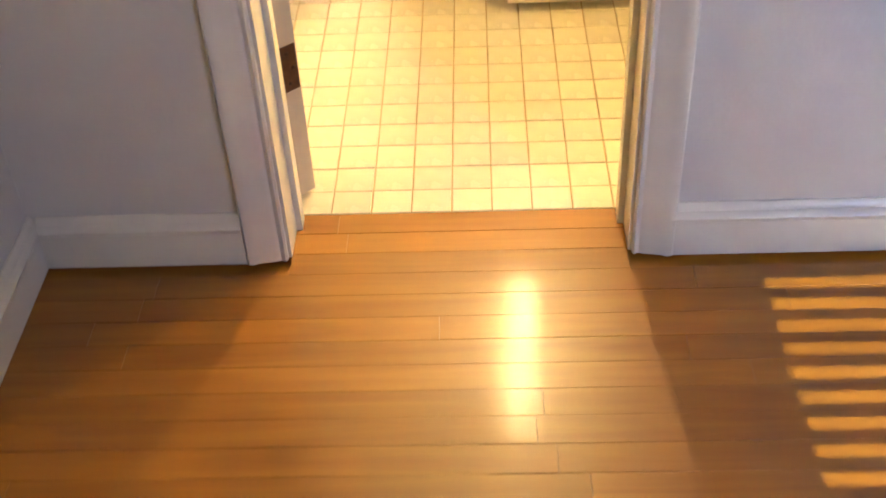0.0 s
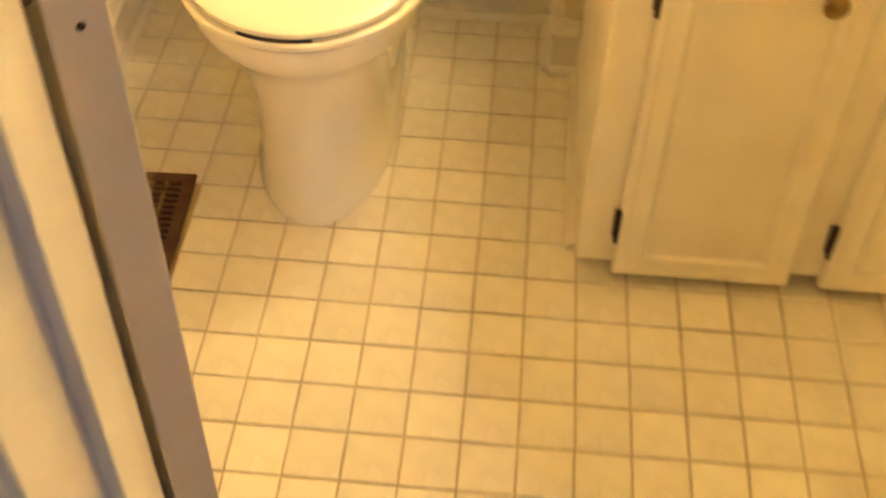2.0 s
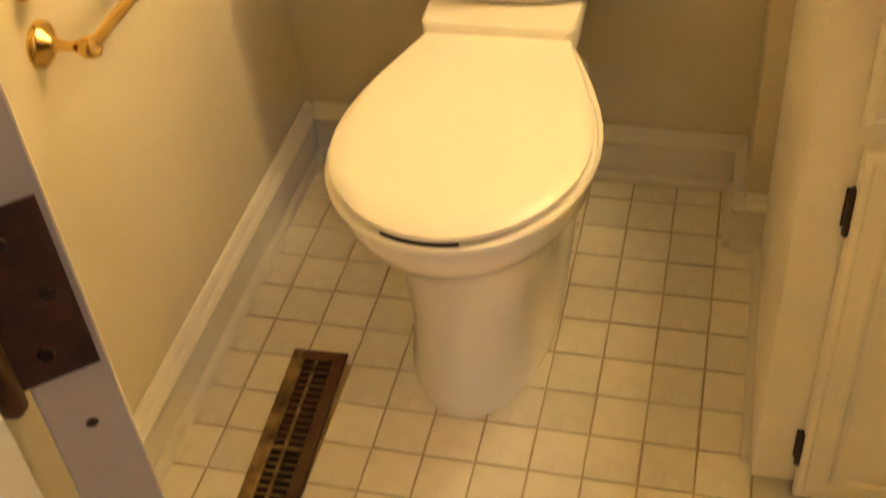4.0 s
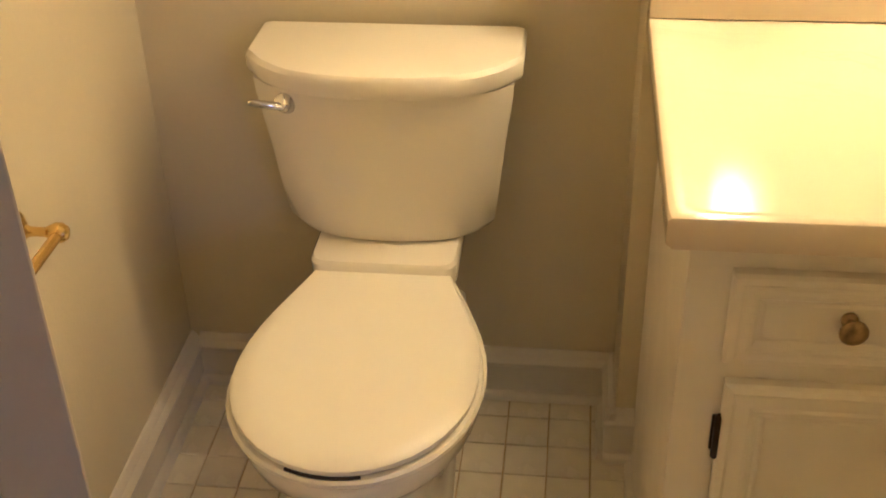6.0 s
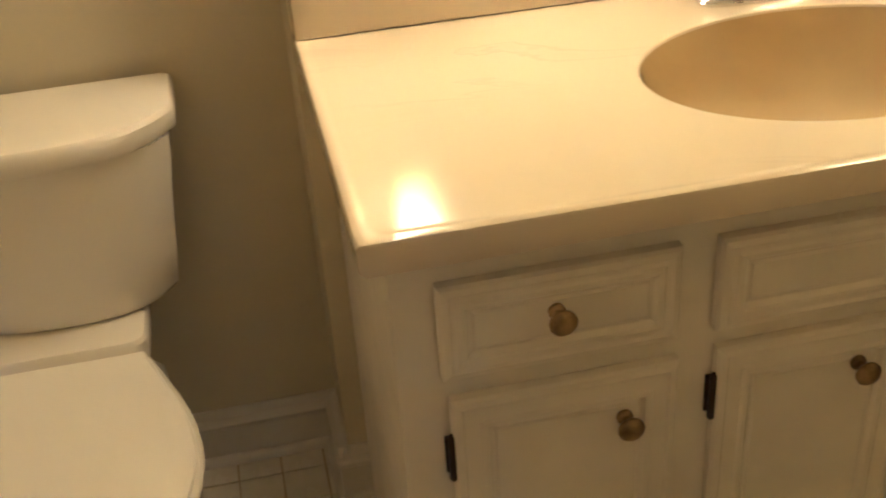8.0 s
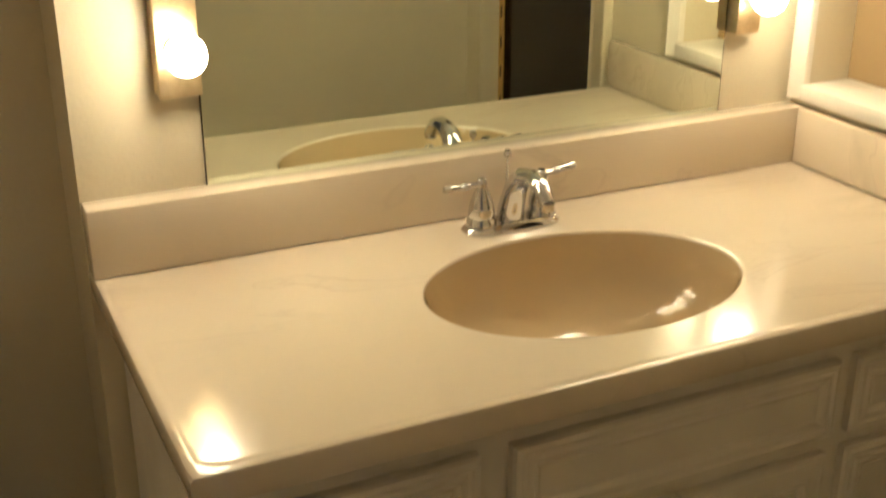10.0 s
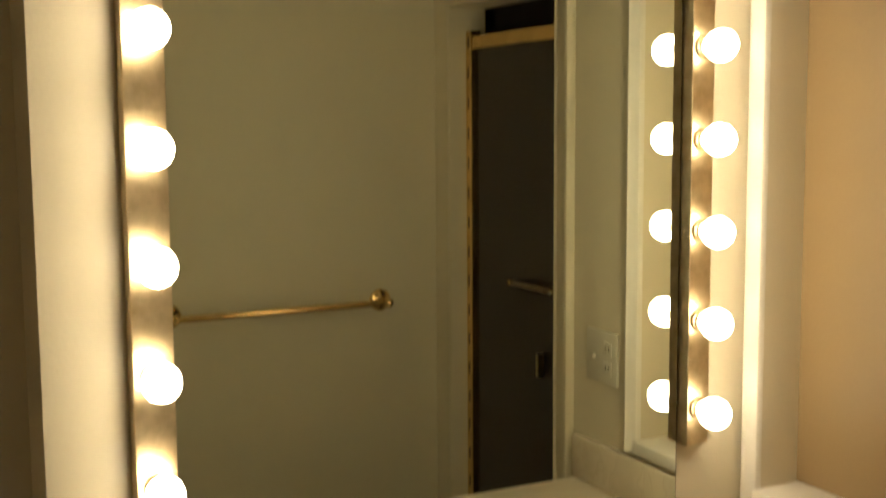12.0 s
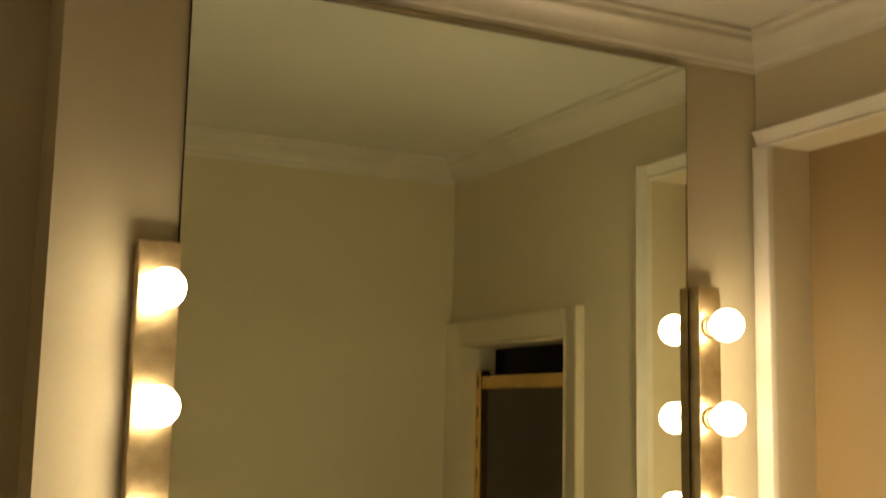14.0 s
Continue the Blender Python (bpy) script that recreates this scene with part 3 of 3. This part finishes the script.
vpart("face_frame", boxes(*[(a, FY, 0.035, c, FY + 0.0179, 0.794) for a, c in FR], *[(a, FY + 0.0004, z0, c, FY + 0.0175, z1) for (_, a), (c, _) in zip(FR, FR[1:]) for z0, z1 in ((0.035, 0.065), (0.578, 0.632), (0.727, 0.794))]), cabinet_paint, smooth=False)


def front(x0, x1, z0, z1, y=FY, rail=0.044):
    """A routed front: rounded outer lip, flat frame, ogee down to a raised field."""
    steps = [(0, 0.0), (0, -0.012), (0.003, -0.0165), (0.010, -0.0185), (0.014, -0.0165), (rail - 0.014, -0.0165), (rail - 0.010, -0.0185), (rail - 0.005, -0.0180), (rail, -0.0125), (rail + 0.003, -0.0120), (rail + 0.006, -0.0140)]
    rings = [[(x0 + d, y + o, z0 + d), (x1 - d, y + o, z0 + d), (x1 - d, y + o, z1 - d), (x0 + d, y + o, z1 - d)] for d, o in steps]
    bm = loft(rings)
    return bm


def knob(x, z, parent, y=FY - 0.0175):
    vpart("knob", lathe([(0.0095, y + 0.003), (0.0095, y - 0.001), (0.0055, y - 0.004), (0.0055, y - 0.012), (0.012, y - 0.016), (0.0155, y - 0.020), (0.0155, y - 0.023), (0.012, y - 0.027), (0.006, y - 0.0285)], 20, "y", (x, 0, z)), antique, "round antique brass knob", True, parent)


def cab_hinge(x, z, parent):
    vpart("hinge", merge(boxes((x - 0.008, FY - 0.004, z - 0.026, x - 0.001, FY - 0.0005, z + 0.026, 0.001)), lathe([(0.002, -0.034), (0.0048, -0.030), (0.0048, 0.030), (0.002, 0.034)], 10, "z", (x - 0.0015, FY - 0.010, z))), bronze, "dark bronze hinge", True, parent)


d = vpart("drawer", front(0.347, 0.612, 0.620, 0.739, rail=0.032), cabinet_paint, smooth=False)
knob(0.473, 0.688, d)
d = vpart("door", front(0.354, 0.614, 0.022, 0.590), cabinet_paint, smooth=False)
knob(0.551, 0.526, d)
cab_hinge(0.354, 0.509, d)
cab_hinge(0.354, 0.115, d)
d = vpart("false_drawer", front(0.655, 1.158, 0.620, 0.739, rail=0.032), cabinet_paint, smooth=False)
d = vpart("door", front(0.660, 0.905, 0.022, 0.595), cabinet_paint, smooth=False)
knob(0.835, 0.540, d)
cab_hinge(0.660, 0.526, d)
cab_hinge(0.660, 0.115, d)
d = vpart("door", front(0.909, 1.154, 0.022, 0.595), cabinet_paint, smooth=False)
knob(0.971, 0.540, d)
for z0, z1 in ((0.620, 0.739), (0.315, 0.594), (0.022, 0.295)):
    d = vpart("drawer", front(1.188, 1.452, z0, z1, rail=0.032), cabinet_paint, smooth=False)
    knob(1.320, (z0 + z1) / 2, d)

# countertop with moulded basin
ZT, KX0, KX1, KY0, KY1 = 0.833, 0.2675, XR - 0.0005, 0.641, 1.2085
BX, BY, BA, BB = 0.875, 0.891, 0.231, 0.162
counter = thing("countertop", BX, BY, 0.794, "veined beige cultured marble countertop with moulded oval basin", "countertop")


def cpart(name, bm, mat, label="", smooth=True):
    return part(name, local(counter, bm), mat, counter, label, smooth)


def counter_mesh():
    n = 96
    corners = [math.atan2(y - BY, x - BX) for x, y in ((KX0, KY0), (KX1, KY0), (KX1, KY1), (KX0, KY1))]
    angs = sorted([-math.pi + 2 * math.pi * (i + 0.5) / n for i in range(n)] + corners)

    def ell(a, k, z):
        c, s = math.cos(a), math.sin(a)
        r = 1 / math.sqrt((c / (BA * k)) ** 2 + (s / (BB * k)) ** 2)
        return (BX + r * c, BY + r * s, z)

    def rect(a, d, z):
        c, s = math.cos(a), math.sin(a)
        r = min(((KX1 - d - BX) / c if c > 0 else (KX0 + d - BX) / c) if abs(c) > 1e-9 else 9, ((KY1 - d - BY) / s if s > 0 else (KY0 + d - BY) / s) if abs(s) > 1e-9 else 9)
        return (BX + r * c, BY + r * s, z)
    rings = [[ell(a, 1.0, ZT - 0.004) for a in angs], [ell(a, 1.008, ZT - 0.001) for a in angs], [ell(a, 1.022, ZT) for a in angs], [ell(a, 1.04, ZT) for a in angs]]
    for d_, z_ in ((0.020, ZT), (0.014, ZT), (0.0125, ZT + 0.0006), (0.005, ZT + 0.0006), (0.0015, ZT - 0.0008), (0.0, ZT - 0.004), (0.0, ZT - 0.030), (0.003, ZT - 0.038), (0.05, ZT - 0.038)):
        rings.append([rect(a, d_, z_) for a in angs])
    return loft(rings, False, False)


def basin_mesh():
    n = 72
    rings = []
    for k, dz in ((1.0, -0.0041), (0.985, -0.012), (0.955, -0.035), (0.90, -0.07), (0.80, -0.10), (0.64, -0.125), (0.42, -0.140), (0.22, -0.146), (0.12, -0.148)):
        rings.append([(BX + BA * k * math.cos(2 * math.pi * i / n), BY + BB * k * math.sin(2 * math.pi * i / n), ZT + dz) for i in range(n)])
    return loft(rings, False, True)


cpart("top", counter_mesh(), counter_mat)
cpart("basin", basin_mesh(), basin_mat, "tan moulded oval basin")
cpart("drain", lathe([(0.024, ZT - 0.147), (0.024, ZT - 0.1445), (0.018, ZT - 0.144), (0.016, ZT - 0.141), (0.004, ZT - 0.139)], 24, "z", (BX, BY, 0)), chrome, "chrome drain")
cpart("backsplash", boxes((XM + 0.001, 1.166, ZT + 0.001, KX1, 1.2088, 0.9335, 0.003)), counter_mat)
cpart("side_splash", boxes((XR - 0.021, 0.640, ZT + 0.003, XR - 0.0008, 1.1658, 0.9335, 0.003)), counter_mat)

# faucet
FX, FYC = 0.877, 1.108
faucet = thing("faucet", FX, FYC, ZT, "polished chrome two-handle centreset faucet", "faucet")


def fpart(name, bm, label="", parent=None):
    return part(name, bm, chrome, parent or faucet, label, True)


fpart("base_plate", loft([superell(0, 0, a, b, z, 3.2) for a, b, z in ((0.080, 0.027, 0.0), (0.081, 0.028, 0.004), (0.078, 0.025, 0.009), (0.070, 0.021, 0.013))]))
for sx in (-1, 1):
    h = fpart("handle_body", lathe([(0.0235, 0.012), (0.023, 0.018), (0.0195, 0.024), (0.0205, 0.030), (0.018, 0.045), (0.012, 0.062), (0.008, 0.070), (0.0085, 0.073), (0.0085, 0.078), (0.006, 0.083)], 22, "z", (sx * 0.051, 0, 0)))
    ang = radians(182 if sx < 0 else 8)
    c, s = math.cos(ang), math.sin(ang)
    pts = [(sx * 0.051 + c * r, s * r, 0.075 + 0.06 * (r if sx > 0 else 0)) for r in (0.0, 0.012, 0.020, 0.022, 0.032, 0.034, 0.050, 0.058, 0.063)]
    fpart("lever", tube(pts, [0.0046, 0.004, 0.0036, 0.0052, 0.0052, 0.0036, 0.0050, 0.0058, 0.0044]), "", h)
fpart("spout", tube([(0, 0.004, 0.010), (0, 0.0, 0.034), (0, -0.012, 0.066), (0, -0.034, 0.088), (0, -0.062, 0.094), (0, -0.088, 0.087), (0, -0.104, 0.070)], [0.022, 0.020, 0.0175, 0.0155, 0.0135, 0.012, 0.0105], 20))
fpart("aerator", lathe([(0.0105, 0.060), (0.0112, 0.062), (0.0112, 0.072)], 16, "z", (0, -0.105, 0)))
fpart("lift_rod", lathe([(0.0022, 0.008), (0.0022, 0.096), (0.0055, 0.099), (0.0062, 0.104), (0.0045, 0.109)], 12, "z", (0.010, 0.034, 0)))

# ---- mirror ----
MX0, MX1, MZ0, MZ1 = 0.441, 1.325, 0.935, 2.378
mirror = new("wall_mirror_glass")
tagged(mirror, "tall frameless wall mirror resting on the backsplash", "mirror")
mirror.matrix_world = Matrix.Translation(((MX0 + MX1) / 2, 1.2025, MZ0)) @ Matrix.Rotation(radians(0.0), 4, "Z")
hw = (MX1 - MX0) / 2
part("glass", boxes((-hw, -0.0025, 0, hw, 0.0015, MZ1 - MZ0)), mirror_mat, mirror, smooth=False)
part("edge", boxes((-hw - 0.0016, -0.002, 0, -hw - 0.0001, 0.002, MZ1 - MZ0), (hw + 0.0001, -0.002, 0, hw + 0.0014, 0.002, MZ1 - MZ0), (-hw, -0.002, MZ1 - MZ0, hw, 0.002, MZ1 - MZ0 + 0.002)), bronze, mirror, "dark mirror edge", False)

# ---- vanity light bars ----
LZ0, LZ1 = 1.071, 1.984


def light_bar(x0, x1):
    xc = (x0 + x1) / 2
    bar = thing("vanity_light_bar", xc, 1.209, LZ0, "tarnished brass vanity light bar with six lit globe bulbs", "light fixture", "light bars beside the mirror")
    w = (x1 - x0) / 2
    part("housing", boxes((-w, -0.036, 0, w, -0.0005, LZ1 - LZ0, 0.0015)), aged_brass, bar, "speckled brass channel", False)
    for k in range(6):
        z = 0.0655 + 0.1557 * k
        sk = part("socket", lathe([(0.019, -0.0355), (0.019, -0.041), (0.0155, -0.043), (0.0155, -0.048)], 20, "y", (0, 0, z)), aged_brass, bar)
        part("bulb", lathe([(0.0135, -0.0485), (0.0150, -0.052), (0.0200, -0.059), (0.0245, -0.067), (0.0268, -0.076), (0.0270, -0.083), (0.0252, -0.092), (0.0200, -0.101), (0.0118, -0.107), (0.004, -0.109)], 20, "y", (0, 0, z)), bulb_mat, bar, "glowing warm white bulb")
    return bar


light_bar(0.381, 0.4385)
light_bar(1.3275, 1.3735)

# ---- paper holder, hook and towel bar ----


def rosette(at, out, r=0.028, reach=0.062):
    """A round stepped plate with a post and ball end, standing off along out."""
    ax = "x" if abs(out[0]) > 0.5 else "y"
    sg = out[0] if ax == "x" else out[1]
    prof = [(r, 0), (r, 0.003), (r * 0.86, 0.008), (r * 0.80, 0.009), (r * 0.55, 0.014), (0.009, 0.018), (0.0065, 0.026), (0.0065, reach - 0.018), (0.010, reach - 0.012), (0.0135, reach - 0.004), (0.0135, reach + 0.004), (0.009, reach + 0.011), (0.003, reach + 0.013)]
    return lathe([(a, sg * b) for a, b in prof], 24, ax, at)


holder = thing("paper_holder", XL, 0.762, 0.656, "polished brass two-post toilet paper holder, empty", "paper holder")
for dy in (-0.079, 0.079):
    part("post", rosette((0, dy, 0), (1, 0)), brass, holder)
part("roller", tube([(0.062, -0.068, 0), (0.062, 0.068, 0)], 0.0075), brass, holder)
hook = thing("wall_hook", XL, 0.690, 0.735, "polished brass round wall hook", "hook")
part("post", rosette((0, 0, 0), (1, 0), 0.026, 0.05), brass, hook)
rail = thing("towel_rail", 1.015, YF, 1.160, "polished brass towel rail on two rosettes", "towel rail")
for dx in (-0.285, 0.285):
    part("post", rosette((dx, 0, 0), (0, 1), 0.030, 0.06), brass, rail)
part("rod", tube([(-0.275, 0.06, 0), (0.275, 0.06, 0)], 0.008), brass, rail)

# ---- outlet ----
outlet = thing("wall_outlet", XR, 0.735, 1.125, "ivory double-gang plate with switch and outlet", "outlet")
part("plate", boxes((-0.006, -0.058, -0.058, -0.0003, 0.058, 0.058, 0.002)), plate_mat, outlet)
for dz in (-0.021, 0.021):
    r_ = part("receptacle", boxes((-0.0085, 0.010, dz - 0.014, -0.0062, 0.040, dz + 0.014, 0.001)), plate_mat, outlet)
    for dy in (0.020, 0.031):
        part("slot", boxes((-0.0089, dy - 0.0012, dz - 0.004, -0.0086, dy + 0.0012, dz + 0.005)), matte_dark, r_, "", False)
part("toggle", boxes((-0.014, -0.030, -0.006, -0.0062, -0.021, 0.006, 0.001)), plate_mat, outlet)

# ---- shower door ----
SX = XR + 0.055
shower = thing("shower_door", SX, 0.30, 0, "smoked glass shower door in a brass frame", "shower door")


def spart(name, bm, mat, label="", smooth=False, parent=None):
    return part(name, local(shower, bm), mat, parent or shower, label, smooth)


spart("side_post", boxes((SX - 0.015, SY0 + 0.001, 0.02, SX + 0.015, SY0 + 0.030, 1.876, 0.002)), brass, "perforated brass post")
spart("side_post", boxes((SX - 0.015, SY1 - 0.022, 0.02, SX + 0.015, SY1 - 0.001, 1.865, 0.002)), brass)
spart("header", boxes((SX - 0.012, SY0 + 0.0305, 1.828, SX + 0.012, SY1 - 0.0225, 1.862, 0.002)), brass, "brass top rail")
spart("sill", boxes((SX - 0.03, SY0 + 0.001, 0.0005, SX + 0.03, SY1 - 0.001, 0.0195)), brass)
spart("glass_panel", boxes((SX - 0.003, SY0 + 0.031, 0.02, SX + 0.003, SY1 - 0.023, 1.8275)), smoked, "dark smoked glass")
hb = spart("handle_bar", tube([(SX - 0.04, 0.30, 1.235), (SX - 0.04, 0.50, 1.235)], 0.005), antique, "slim dull metal bar", True)
for y in (0.305, 0.495):
    spart("mount", lathe([(0.007, SX - 0.045), (0.007, SX - 0.004)], 12, "x", (0, y, 1.235)), chrome, "", True, hb)
spart("pull", boxes((SX - 0.022, 0.395, 1.010, SX - 0.0035, 0.407, 1.068, 0.002)), antique, "small dull metal pull")
for k in range(22):
    spart("hole", boxes((SX - 0.0157, SY0 + 0.012, 0.15 + k * 0.08, SX - 0.0151, SY0 + 0.018, 0.18 + k * 0.08)), bronze)

# ---- floor pieces: tiles and boards, last ----
T = 0.076
floor_tiles = bpy.data.objects["floor_bathroom"]
hall_floor = bpy.data.objects["subfloor"]


def chamfer_slab(sx, sy, z0, z1, c):
    rings = [[(-sx, -sy, z0), (sx, -sy, z0), (sx, sy, z0), (-sx, sy, z0)], [(-sx, -sy, z1 - c), (sx, -sy, z1 - c), (sx, sy, z1 - c), (-sx, sy, z1 - c)], [(-sx + c, -sy + c, z1), (sx - c, -sy + c, z1), (sx - c, sy - c, z1), (-sx + c, sy - c, z1)]]
    return loft(rings, False, True)


def shared(name, bm, mat):
    bmesh.ops.recalc_face_normals(bm, faces=bm.faces[:])
    me = bpy.data.meshes.new(name)
    bm.to_mesh(me)
    bm.free()
    me.materials.append(mat)
    return me


G = 0.0026
tile_me = shared("tile", chamfer_slab(T / 2 - G / 2, T / 2 - G / 2, -0.004, 0.0, 0.0012), tile_mat)
half_me = shared("tile", chamfer_slab(T / 2 - G / 2, (0.070 - G) / 2, -0.004, 0.0, 0.0012), tile_mat)
rest = bmesh.new()
rng = random.Random(4)
for i in range(-8, 20):
    for j in range(-1, 18):
        x, y = (i + 0.5) * T, (j + 0.5) * T
        x0, x1 = max(i * T, XL), min((i + 1) * T, XR)
        if j == -1:
            y = -0.0335
        if x1 - x0 < 0.01 or y > YB + 0.03 or (y > 0.80 and x > 0.34):
            continue
        if -0.38 < x < -0.32 and 0.50 < y < 0.82:
            continue
        if x < 0.62 and (x1 - x0) > T - 0.001:
            ob = new("tile", half_me if j == -1 else tile_me)
            ob.parent = floor_tiles
            ob.location = (x + rng.uniform(-0.0004, 0.0004), y + rng.uniform(-0.0004, 0.0004), rng.uniform(-0.0004, 0.0003))
            ob.rotation_euler = (rng.uniform(-0.002, 0.002), rng.uniform(-0.002, 0.002), rng.uniform(-0.004, 0.004))
        else:
            b2 = chamfer_slab((x1 - x0 - G) / 2, (0.070 - G) / 2 if j == -1 else T / 2 - G / 2, -0.004, 0.0, 0.0012)
            bmesh.ops.translate(b2, verts=b2.verts[:], vec=((x0 + x1) / 2, y, rng.uniform(-0.0004, 0.0003)))
            me = bpy.data.meshes.new("tmp")
            b2.to_mesh(me)
            b2.free()
            rest.from_mesh(me)
            bpy.data.meshes.remove(me)
o = link_mesh("far_tiles", rest, tile_mat, floor_tiles)
o["kind"] = "stuff"

PW = 0.0565
far = bmesh.new()
row = 0
y = -0.0705
rng = random.Random(11)
while y > HYB:
    x = HXL - rng.uniform(0.0, 0.7)
    while x < HXR:
        ln = rng.uniform(0.35, 1.25)
        a, c = max(x, HXL), min(x + ln, HXR)
        x += ln
        if c - a < 0.02:
            continue
        if y > HY - 0.004 - PW * 0.4:
            a, c = max(a, DX0), min(c, DX1)
            if c - a < 0.02:
                continue
        g = 0.0002
        if y > -1.4:
            bm = chamfer_slab((c - a) / 2 - g, PW / 2 - g, -0.012, 0.0, 0.0003)
            me = shared("board", bm, wood)
            ob = new("board", me)
            ob.parent = hall_floor
            ob.location = ((a + c) / 2, y - PW / 2, rng.uniform(-0.0003, 0.0003))
            ob.rotation_euler = (rng.uniform(-0.002, 0.002), 0, 0)
        else:
            bm = chamfer_slab((c - a) / 2 - g, PW / 2 - g, -0.012, 0.0, 0.0003)
            bmesh.ops.translate(bm, verts=bm.verts[:], vec=((a + c) / 2, y - PW / 2, 0))
            me = bpy.data.meshes.new("tmp")
            bm.to_mesh(me)
            bm.free()
            far.from_mesh(me)
            bpy.data.meshes.remove(me)
    y -= PW
    row += 1
o = link_mesh("far_boards", far, wood, hall_floor)
o["kind"] = "stuff"
